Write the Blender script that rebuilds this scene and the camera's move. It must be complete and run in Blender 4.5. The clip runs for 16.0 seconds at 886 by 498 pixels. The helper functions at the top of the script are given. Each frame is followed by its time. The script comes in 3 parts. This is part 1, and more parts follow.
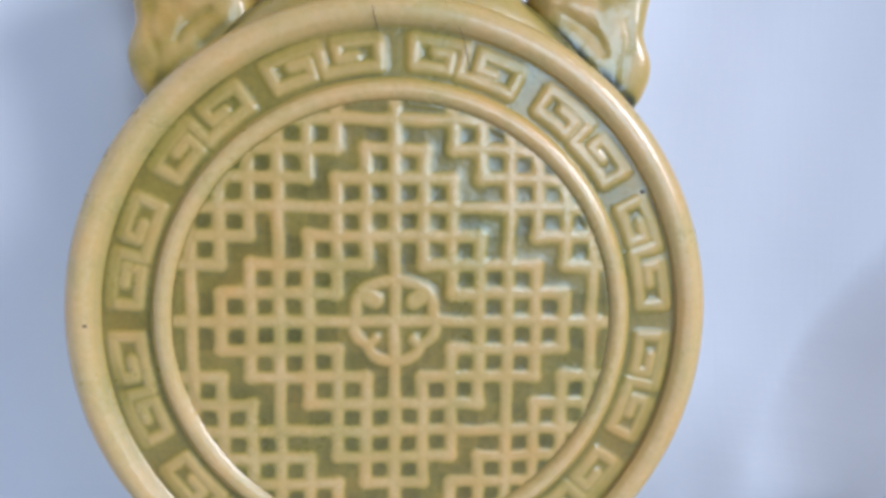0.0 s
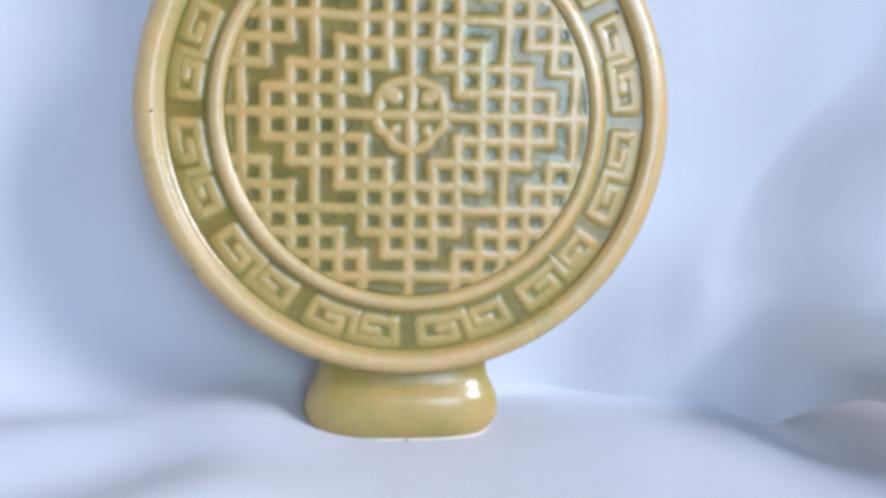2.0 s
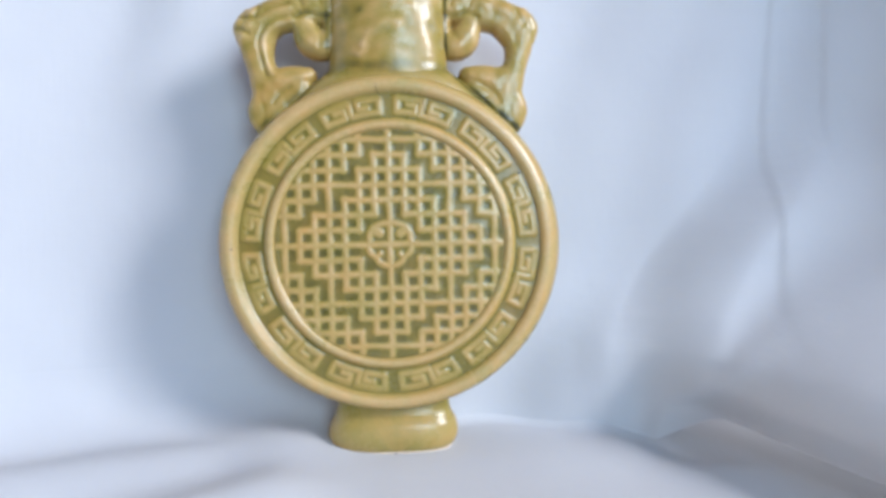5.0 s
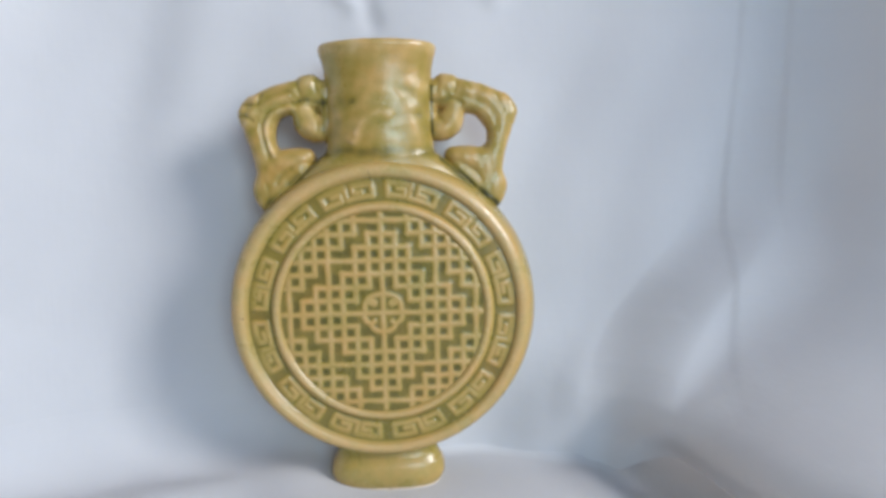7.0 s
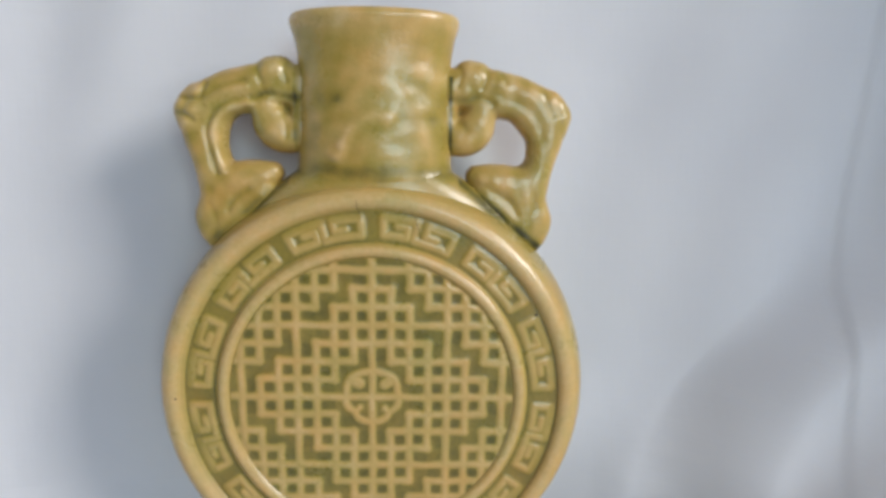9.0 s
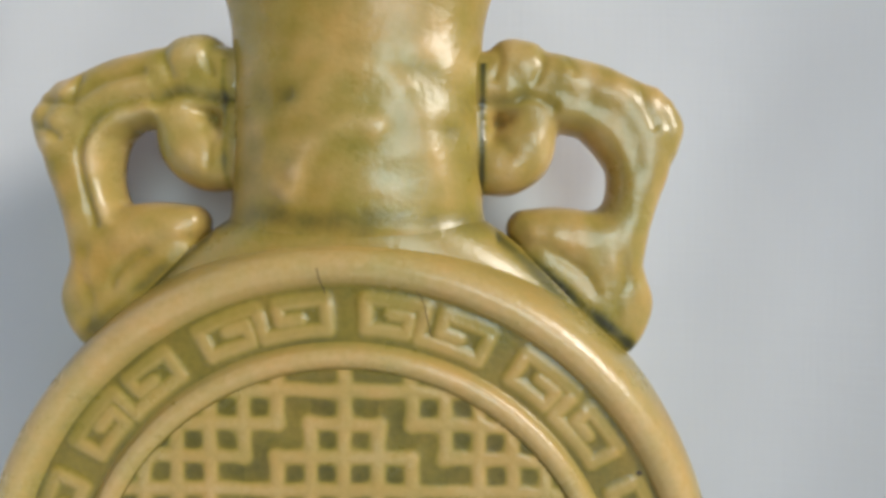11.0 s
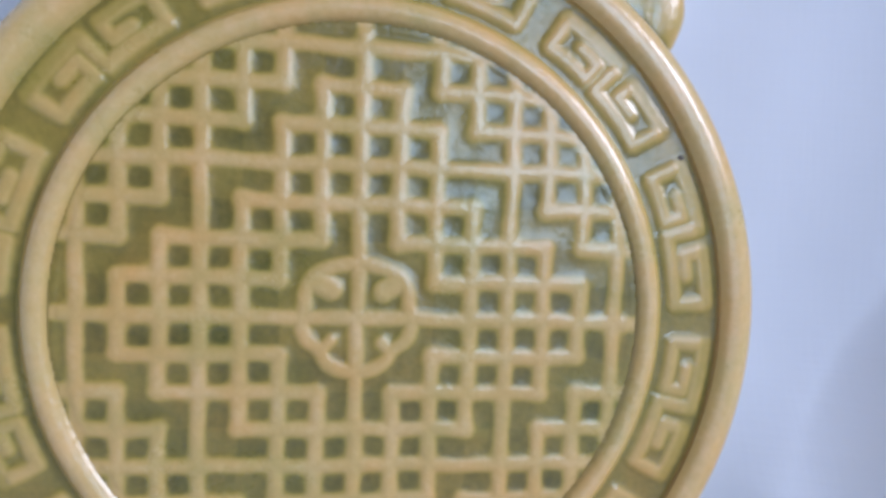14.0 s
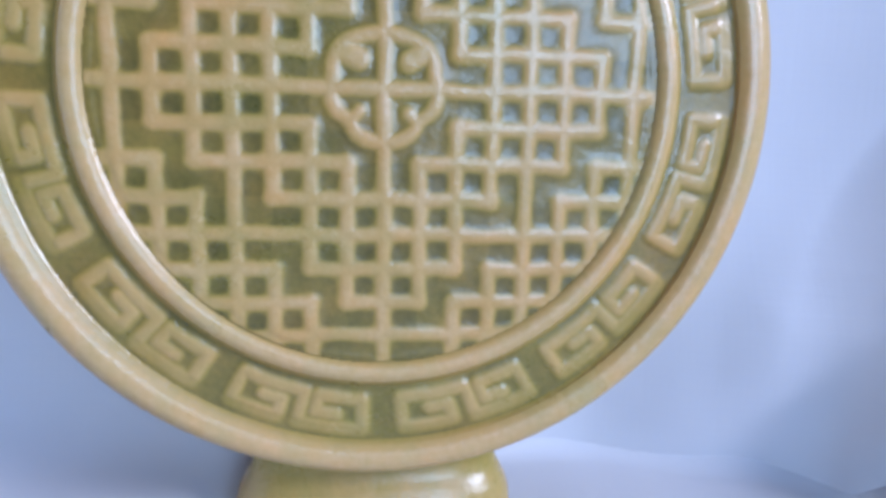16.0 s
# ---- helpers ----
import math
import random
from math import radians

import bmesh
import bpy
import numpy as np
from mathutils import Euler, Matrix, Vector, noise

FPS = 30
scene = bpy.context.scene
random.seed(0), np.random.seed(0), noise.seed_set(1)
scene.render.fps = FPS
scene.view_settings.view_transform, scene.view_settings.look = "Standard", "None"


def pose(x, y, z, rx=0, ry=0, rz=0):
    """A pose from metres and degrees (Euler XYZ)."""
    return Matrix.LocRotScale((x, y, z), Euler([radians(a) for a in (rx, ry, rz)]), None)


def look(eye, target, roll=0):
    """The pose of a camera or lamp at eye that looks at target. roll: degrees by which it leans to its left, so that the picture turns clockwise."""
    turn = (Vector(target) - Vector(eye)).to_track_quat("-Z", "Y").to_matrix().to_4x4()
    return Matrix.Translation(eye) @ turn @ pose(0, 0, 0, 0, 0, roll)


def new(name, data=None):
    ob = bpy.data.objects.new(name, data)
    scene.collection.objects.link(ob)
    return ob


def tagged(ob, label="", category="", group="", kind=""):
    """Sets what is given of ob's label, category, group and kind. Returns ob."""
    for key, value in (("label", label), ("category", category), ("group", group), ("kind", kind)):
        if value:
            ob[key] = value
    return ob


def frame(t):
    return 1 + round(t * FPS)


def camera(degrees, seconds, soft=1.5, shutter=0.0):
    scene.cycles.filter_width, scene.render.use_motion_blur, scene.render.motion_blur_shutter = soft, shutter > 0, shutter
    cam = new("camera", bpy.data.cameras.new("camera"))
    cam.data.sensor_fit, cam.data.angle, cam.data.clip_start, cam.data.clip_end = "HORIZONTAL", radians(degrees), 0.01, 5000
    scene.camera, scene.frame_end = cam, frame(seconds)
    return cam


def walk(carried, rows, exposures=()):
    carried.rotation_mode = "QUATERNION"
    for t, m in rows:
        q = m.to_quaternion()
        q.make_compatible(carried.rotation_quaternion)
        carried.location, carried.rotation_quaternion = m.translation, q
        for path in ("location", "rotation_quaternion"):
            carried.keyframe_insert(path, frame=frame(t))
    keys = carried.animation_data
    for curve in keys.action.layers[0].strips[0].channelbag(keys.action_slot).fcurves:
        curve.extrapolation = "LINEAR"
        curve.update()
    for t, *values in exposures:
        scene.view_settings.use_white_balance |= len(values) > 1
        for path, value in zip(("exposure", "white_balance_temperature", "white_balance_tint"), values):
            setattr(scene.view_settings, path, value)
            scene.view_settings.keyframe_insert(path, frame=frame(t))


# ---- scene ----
cam = camera(73.0, 16.0, soft=3.6)
PATH = [
    (0, (0.00315, -0.11223, 0.10360), (0.01364, 0.08675, 0.08629), 0.52),
    (0.5, (0.00332, -0.12229, 0.09811), (0.01337, 0.07676, 0.08150), 0.90),
    (1, (0.00278, -0.12967, 0.08986), (0.01341, 0.06934, 0.07304), 1.38),
    (1.5, (-0.00221, -0.13837, 0.07555), (0.01292, 0.06005, 0.05550), 1.76),
    (2, (-0.00192, -0.13804, 0.06100), (0.01235, 0.06078, 0.04468), 1.13),
    (2.5, (-0.00200, -0.13301, 0.05521), (0.00765, 0.06643, 0.04372), 0.47),
    (3, (-0.00177, -0.13548, 0.05464), (0.00750, 0.06398, 0.04321), -0.14),
    (3.5, (0.00139, -0.14863, 0.06408), (0.01007, 0.05089, 0.05333), -0.47),
    (4, (0.00687, -0.17072, 0.07781), (0.01555, 0.02883, 0.06742), -0.34),
    (4.5, (0.01137, -0.19659, 0.07931), (0.01701, 0.00329, 0.07527), -1.05),
    (7, (0.01980, -0.23982, 0.13168), (0.02409, -0.04105, 0.11002), -1.35),
    (7.5, (0.02670, -0.22797, 0.14396), (0.03179, -0.02972, 0.11811), -0.19),
    (8, (0.02541, -0.21011, 0.14919), (0.03117, -0.01228, 0.12038), -0.06),
    (8.5, (0.01618, -0.18573, 0.15013), (0.02182, 0.01164, 0.11833), 0.83),
    (9, (0.01694, -0.16551, 0.15214), (0.02072, 0.03165, 0.11875), 0.79),
    (11.5, (0.01750, -0.08880, 0.13912), (0.01300, 0.10741, 0.13167), 0.48),
    (12, (0.01150, -0.09220, 0.12506), (0.01950, 0.10493, 0.11570), 2.35),
    (12.5, (0.00665, -0.08657, 0.11478), (0.03226, 0.11106, 0.09784), 3.80),
    (13, (0.00177, -0.08653, 0.11183), (0.02789, 0.11115, 0.09634), 4.06),
    (13.5, (-0.00007, -0.08575, 0.10223), (0.02403, 0.11255, 0.09234), 3.34),
    (14, (0.00249, -0.08501, 0.09503), (0.02450, 0.11346, 0.08383), 2.12),
    (14.5, (0.00017, -0.08624, 0.08875), (0.02132, 0.11228, 0.07681), 1.76),
    (15, (-0.00080, -0.09120, 0.08287), (0.01965, 0.10733, 0.06981), 1.63),
    (15.5, (-0.00182, -0.09057, 0.07651), (0.02457, 0.10625, 0.05268), 1.67),
    (16, (-0.00112, -0.08968, 0.07043), (0.02117, 0.10673, 0.04000), 1.28),
]
# the picture's brightness and white balance drift as the camera meters
METER = [
    (0, 0.10, 5550, 12), (0.5, 0.16, 5450, 12), (1, 0.19, 5400, 12), (1.5, 0.24, 5350, 12), (2, 0.25, 5400, 12), (3, 0.20, 5450, 11), (4, 0.18, 5650, 11), (4.5, 0.16, 5700, 9),
    (7, -0.16, 6150, 7), (7.5, -0.23, 6300, 7), (8, -0.25, 6400, 8), (8.5, -0.23, 6500, 8), (9, -0.22, 6500, 7), (11.5, -0.20, 6850, 4), (12, -0.04, 6350, 9), (12.5, -0.02, 5800, 10),
    (13, 0.0, 5650, 13), (13.5, -0.02, 5300, 14), (14, -0.07, 5350, 16), (14.5, -0.05, 5250, 18), (15, -0.03, 5050, 17), (15.5, -0.02, 5000, 18), (16, -0.02, 4950, 18),
]
walk(cam, [(t, look(eye, target, roll)) for t, eye, target, roll in PATH], METER)

# ---- world and light ----
world = bpy.data.worlds.new("world")
scene.world = world
world.use_nodes = True
wn = world.node_tree.nodes
sky = wn.new("ShaderNodeTexSky")
sky.sky_type, sky.sun_disc = "NISHITA", False
sky.sun_elevation, sky.sun_rotation = radians(40), radians(120)
world.node_tree.links.new(sky.outputs[0], wn["Background"].inputs[0])
wn["Background"].inputs[1].default_value = 0.10

# two windows: a large one in the right wall gives most of the light, a lower one behind the camera shows in the glaze
X0, X1, Y1, TOP = -0.62, 1.25, 0.16, 2.2
WIN_X, WIN_Z, WIN_Y = (0.18, 0.66), (0.12, 0.58), -1.20
SIDE_Y, SIDE_Z = (-1.06, -0.58), (0.55, 1.15)


def window_light(name, energy, color, wide, tall, m):
    pane = bpy.data.lights.new(name, "AREA")
    pane.shape, pane.size, pane.size_y = "RECTANGLE", wide, tall
    pane.energy, pane.color = energy, color
    new(name, pane).matrix_world = m


window_light("window_daylight", 7.0, (0.70, 0.88, 1.0), WIN_X[1] - WIN_X[0], WIN_Z[1] - WIN_Z[0],
             pose((WIN_X[0] + WIN_X[1]) / 2, WIN_Y + 0.01, (WIN_Z[0] + WIN_Z[1]) / 2, 90, 0, 0))
window_light("side_window_daylight", 34.0, (1.0, 0.94, 0.94), SIDE_Y[1] - SIDE_Y[0], SIDE_Z[1] - SIDE_Z[0],
             pose(X1 - 0.01, (SIDE_Y[0] + SIDE_Y[1]) / 2, (SIDE_Z[0] + SIDE_Z[1]) / 2, 90, 0, 90))


# ---- materials ----
def nodes_of(name):
    m = bpy.data.materials.new(name)
    m.use_nodes = True
    return m, m.node_tree, m.node_tree.nodes["Principled BSDF"]


def noise_node(tree, scale, detail=4.0, rough=0.55, stretch=None):
    co = tree.nodes.new("ShaderNodeTexCoord")
    n = tree.nodes.new("ShaderNodeTexNoise")
    n.inputs["Scale"].default_value, n.inputs["Detail"].default_value, n.inputs["Roughness"].default_value = scale, detail, rough
    if stretch:
        mp = tree.nodes.new("ShaderNodeMapping")
        mp.inputs["Scale"].default_value = stretch
        tree.links.new(co.outputs["Object"], mp.inputs[0])
        tree.links.new(mp.outputs[0], n.inputs["Vector"])
    else:
        tree.links.new(co.outputs["Object"], n.inputs["Vector"])
    return n


def ramp(tree, source, stops):
    r = tree.nodes.new("ShaderNodeValToRGB")
    while len(r.color_ramp.elements) < len(stops):
        r.color_ramp.elements.new(0.5)
    for e, (at, c) in zip(r.color_ramp.elements, stops):
        e.position, e.color = at, (*c, 1) if len(c) == 3 else c
    tree.links.new(source, r.inputs[0])
    return r


def mix(tree, kind, fac, a, b):
    n = tree.nodes.new("ShaderNodeMix")
    n.data_type, n.blend_type = "RGBA", kind
    for value, socket in ((fac, n.inputs[0]), (a, n.inputs[6]), (b, n.inputs[7])):
        if isinstance(value, (int, float)):
            socket.default_value = value
        elif isinstance(value, tuple):
            socket.default_value = (*value, 1)
        else:
            tree.links.new(value, socket)
    return n


def bumped(tree, bsdf, layers):
    last = None
    for source, strength, dist in layers:
        b = tree.nodes.new("ShaderNodeBump")
        b.inputs["Strength"].default_value, b.inputs["Distance"].default_value = strength, dist
        tree.links.new(source, b.inputs["Height"])
        if last:
            tree.links.new(last.outputs[0], b.inputs["Normal"])
        last = b
    tree.links.new(last.outputs[0], bsdf.inputs["Normal"])


THIN, THICK, DARKEST = (0.61, 0.42, 0.195), (0.110, 0.092, 0.019), (0.045, 0.04, 0.018)


def glaze_material(name):
    """Celadon glaze: pale and buff where it runs thin over edges, olive green where it pools."""
    m, t, b = nodes_of(name)
    mottle = noise_node(t, 48, 6, 0.62)
    fine = noise_node(t, 900, 3)
    grain = noise_node(t, 2600, 2)
    at = t.nodes.new("ShaderNodeAttribute")
    at.attribute_name = "glaze_thin"
    add = t.nodes.new("ShaderNodeMath")
    add.operation = "MULTIPLY_ADD"
    t.links.new(fine.outputs[0], add.inputs[0])
    add.inputs[1].default_value = 0.20
    off = t.nodes.new("ShaderNodeMath")
    off.operation = "SUBTRACT"
    t.links.new(at.outputs["Fac"], off.inputs[0])
    off.inputs[1].default_value = 0.10
    t.links.new(off.outputs[0], add.inputs[2])
    col = ramp(t, add.outputs[0], [(0.02, DARKEST), (0.17, THICK), (0.50, (0.325, 0.232, 0.044)), (0.85, (0.50, 0.33, 0.108)), (1.0, THIN)])
    out = col.outputs[0]
    tone = ramp(t, mottle.outputs[0], [(0.28, (0.80, 0.96, 0.92)), (0.46, (0.96, 1.0, 0.97)), (0.54, (1, 1, 1)), (0.74, (1.10, 0.96, 0.84))])
    cloud = noise_node(t, 150, 4, 0.6)
    veil = ramp(t, cloud.outputs[0], [(0.34, (0.88, 0.93, 0.90)), (0.52, (1, 1, 1)), (0.70, (1.06, 0.98, 0.90))])
    mul0 = mix(t, "MULTIPLY", 0.9, out, tone.outputs[0])
    mul = mix(t, "MULTIPLY", 0.8, mul0.outputs[2], veil.outputs[0])
    specks = ramp(t, grain.outputs[0], [(0.70, (1, 1, 1)), (0.78, (0.72, 0.66, 0.5))])
    mul2 = mix(t, "MULTIPLY", 0.55, mul.outputs[2], specks.outputs[0])
    t.links.new(mul2.outputs[2], b.inputs["Base Color"])
    rr = ramp(t, mottle.outputs[0], [(0.3, (0.24, 0.24, 0.24)), (0.7, (0.36, 0.36, 0.36))])
    t.links.new(rr.outputs[0], b.inputs["Roughness"])
    b.inputs["IOR"].default_value = 1.58
    orange = noise_node(t, 420, 2)
    bumped(t, b, [(orange.outputs[0], 0.10, 0.0008), (fine.outputs[0], 0.22, 0.0003)])
    return m


GLAZE_RELIEF = glaze_material("celadon_glaze_relief")


def bisque_material():
    m, t, b = nodes_of("bisque")
    n = noise_node(t, 700, 4)
    c = ramp(t, n.outputs[0], [(0.3, (0.62, 0.50, 0.36)), (0.7, (0.78, 0.68, 0.54))])
    t.links.new(c.outputs[0], b.inputs["Base Color"])
    b.inputs["Roughness"].default_value = 0.85
    bumped(t, b, [(n.outputs[0], 0.4, 0.0004)])
    return m


BISQUE = bisque_material()


def plain_material(name, lo, hi, rough, scale, bump=0.2, dist=0.001):
    m, t, b = nodes_of(name)
    n = noise_node(t, scale, 5)
    c = ramp(t, n.outputs[0], [(0.3, lo), (0.7, hi)])
    t.links.new(c.outputs[0], b.inputs["Base Color"])
    b.inputs["Roughness"].default_value = rough
    bumped(t, b, [(n.outputs[0], bump, dist)])
    return m


CRACK = plain_material("crack_dirt", (0.05, 0.035, 0.02), (0.10, 0.07, 0.04), 0.7, 900)
# kept dark so the unseen walls bounce little light
PLASTER = plain_material("wall_plaster", (0.10, 0.088, 0.075), (0.14, 0.122, 0.105), 0.9, 30)
# colours of unseen surfaces, chosen to give blue fill and warm bounce light
BLUE = plain_material("blue_fill", (0.055, 0.10, 0.26), (0.07, 0.125, 0.31), 0.85, 30)
WARM = plain_material("warm_bounce", (0.26, 0.16, 0.085), (0.31, 0.195, 0.105), 0.9, 30)
BOARDS = plain_material("floor_boards", (0.11, 0.07, 0.04), (0.17, 0.11, 0.06), 0.5, 12)


def cloth_material():
    """White cotton: fine woven grain, slight unevenness of the weave."""
    m, t, b = nodes_of("white_cotton")
    big = noise_node(t, 9, 4)
    c = ramp(t, big.outputs[0], [(0.3, (0.71, 0.715, 0.73)), (0.7, (0.78, 0.78, 0.785))])
    t.links.new(c.outputs[0], b.inputs["Base Color"])
    b.inputs["Roughness"].default_value = 0.95
    b.inputs["Specular IOR Level"].default_value = 0.15
    b.inputs["Sheen Weight"].default_value = 0.08
    warp = noise_node(t, 60, 3, 0.5, (14, 1, 1))
    weft = noise_node(t, 60, 3, 0.5, (1, 1, 14))
    soft = noise_node(t, 28, 3)
    bumped(t, b, [(soft.outputs[0], 0.25, 0.004), (warp.outputs[0], 0.12, 0.0004), (weft.outputs[0], 0.12, 0.0004)])
    # thin cotton lets part of the daylight through
    thru = t.nodes.new("ShaderNodeBsdfTranslucent")
    t.links.new(c.outputs[0], thru.inputs[0])
    both = t.nodes.new("ShaderNodeMixShader")
    both.inputs[0].default_value = 0.18
    t.links.new(b.outputs[0], both.inputs[1])
    t.links.new(thru.outputs[0], both.inputs[2])
    t.links.new(both.outputs[0], t.nodes["Material Output"].inputs[0])
    return m


COTTON = cloth_material()


# ---- mesh helpers ----
def part(name, bm, material, parent=None, label=""):
    me = bpy.data.meshes.new(name)
    bm.to_mesh(me)
    bm.free()
    for p in me.polygons:
        p.use_smooth = True
    me.materials.append(material)
    ob = new(name, me)
    ob.parent = parent
    if label:
        ob["label"] = label
    return ob


def grid_part(name, verts, faces, material, parent=None, label="", thin=None):
    """One mesh from arrays; thin: how thin the glaze lies at each vertex, 0 pooled to 1 on the edges, below 0 darkest.
    """
    me = bpy.data.meshes.new(name)
    me.from_pydata(verts.tolist(), [], faces.tolist())
    me.polygons.foreach_set("use_smooth", np.ones(len(me.polygons), dtype=bool))
    if thin is not None:
        me.attributes.new("glaze_thin", "FLOAT", "POINT").data.foreach_set("value", (0.2 + 0.8 * np.asarray(thin)).astype(np.float32))
    me.materials.append(material)
    me.update()
    ob = new(name, me)
    ob.parent = parent
    if label:
        ob["label"] = label
    return ob


def quads(rows, cols, wrap=False):
    """Faces of a rows x cols lattice of vertices; wrap closes the columns."""
    i, j = np.meshgrid(np.arange(rows - 1), np.arange(cols if wrap else cols - 1), indexing="ij")
    k = (j + 1) % cols
    return np.stack([i * cols + j, i * cols + k, (i + 1) * cols + k, (i + 1) * cols + j], -1).reshape(-1, 4)


def smooth01(x):
    x = np.clip(x, 0, 1)
    return x * x * (3 - 2 * x)


def segment_distance(px, py, a, b):
    ax, ay, bx, by = *a, *b
    dx, dy = bx - ax, by - ay
    n = dx * dx + dy * dy
    s = np.clip(((px - ax) * dx + (py - ay) * dy) / n, 0, 1) if n else 0
    return np.hypot(px - ax - s * dx, py - ay - s * dy)


def wobble(x, y, size, seed):
    """Soft unevenness in -1..1, from a few crossing waves."""
    rng = np.random.RandomState(seed)
    out = 0
    for _ in range(6):
        a, f, p = rng.uniform(0, 6.283), rng.uniform(0.6, 1.7) / size, rng.uniform(0, 6.283)
        out = out + np.sin((x * math.cos(a) + y * math.sin(a)) * f * 6.283 + p)
    return out / 3.5


# ---- the room that closes the place: out of view, coloured for its bounced light ----
def box_bm(bm, lo, hi):
    m = Matrix.Translation([(a + b) / 2 for a, b in zip(lo, hi)]) @ Matrix.Diagonal([b - a for a, b in zip(lo, hi)] + [1])
    bmesh.ops.create_cube(bm, size=1, matrix=m)


def slab(name, boxes, material, label, category):
    bm = bmesh.new()
    for lo, hi in boxes:
        box_bm(bm, lo, hi)
    ob = part(name, bm, material)
    for p in ob.data.polygons:
        p.use_smooth = False
    return tagged(ob, label, category, kind="structure")


slab("floor", [((X0, WIN_Y, -0.10), (X1, Y1, -0.012))], BOARDS, "brown boarded floor under the white cloth", "floor")
slab("ceiling", [((X0, WIN_Y, TOP), (X1, Y1, TOP + 0.1))], BLUE, "unseen blue ceiling added for cool fill light", "ceiling")
slab("wall_north", [((X0, Y1, -0.1), (X1, Y1 + 0.1, TOP + 0.1))], PLASTER, "plain cream plaster wall behind the cloth", "wall")
slab("wall_west", [((X0 - 0.1, WIN_Y - 0.1, -0.1), (X0, Y1 + 0.1, TOP + 0.1))], WARM, "unseen ochre side wall added for warm bounce light", "wall")
slab("wall_east", [
    ((X1, WIN_Y - 0.1, -0.1), (X1 + 0.1, SIDE_Y[0], TOP + 0.1)),
    ((X1, SIDE_Y[1], -0.1), (X1 + 0.1, Y1 + 0.1, TOP + 0.1)),
    ((X1, SIDE_Y[0], -0.1), (X1 + 0.1, SIDE_Y[1], SIDE_Z[0])),
    ((X1, SIDE_Y[0], SIDE_Z[1]), (X1 + 0.1, SIDE_Y[1], TOP + 0.1))], PLASTER, "plain cream plaster wall with a window opening", "wall")
slab("wall_south", [
    ((X0, WIN_Y - 0.1, -0.1), (WIN_X[0], WIN_Y, TOP + 0.1)),
    ((WIN_X[1], WIN_Y - 0.1, -0.1), (X1, WIN_Y, TOP + 0.1)),
    ((WIN_X[0], WIN_Y - 0.1, -0.1), (WIN_X[1], WIN_Y, WIN_Z[0])),
    ((WIN_X[0], WIN_Y - 0.1, WIN_Z[1]), (WIN_X[1], WIN_Y, TOP + 0.1))], BLUE, "unseen blue wall with a window opening, added for cool fill light", "wall")

# ---- the cloth: a sheet on the floor and a sheet hung behind ----
GZ = 0.002


def bell(d, w):
    return np.exp(-(d / w) ** 2)


def fold(px, py, a, b, width, sharp=1.0):
    """A ridge along the line a-b that dies out past its ends."""
    d = segment_distance(px, py, a, b)
    return bell(d, width) ** sharp


def back_y(x):
    """How far the hung sheet stands back from its middle plane: hollow beside the vase, coming forward past it."""
    far = np.maximum(-x - 0.104, 0)
    return 0.005 * bell(x + 0.080, 0.070) - 6.5 * far ** 2 / (1 + 4 * far)


STAND_X = np.linspace(-0.46, 0.16, 481)


def corner_x(z):
    """Where the hung sheet turns forward, by height: drawn in at the floor."""
    return 0.108 + 0.038 * smooth01((z - 0.012) / 0.075) + 0.022 * smooth01((z - 0.07) / 0.16)


def buckle(x, z):
    """Slanting buckles that face the vase: a long one down from the pleat, a faint one before its foot."""

    def flank(start, wide, soft):
        t = np.clip((x - start) / wide, 0, 1)
        return (1 - soft) * (1 - (1 - t) ** 1.5) + soft * smooth01(t)

    start = np.interp(z, (0.0, 0.020, 0.034, 0.048, 0.069, 0.086, 0.105, 0.150), (0.088, 0.0895, 0.0916, 0.096, 0.108, 0.121, 0.138, 0.166))
    tall = 0.0205 * (1 - smooth01((z - 0.075) / 0.060)) * (0.15 + 0.85 * smooth01((z - 0.012) / 0.024))
    out = tall * (flank(start - 0.003, 0.036, 0.8) - 0.08 * smooth01((x - start - 0.030) / 0.034))
    start = np.interp(z, (0.0, 0.020, 0.040, 0.060), (0.077, 0.0745, 0.077, 0.088))
    return out + 0.0026 * bell(z - 0.031, 0.018) * (flank(start - 0.003, 0.018, 1.0) - 0.7 * smooth01((x - start - 0.010) / 0.020))


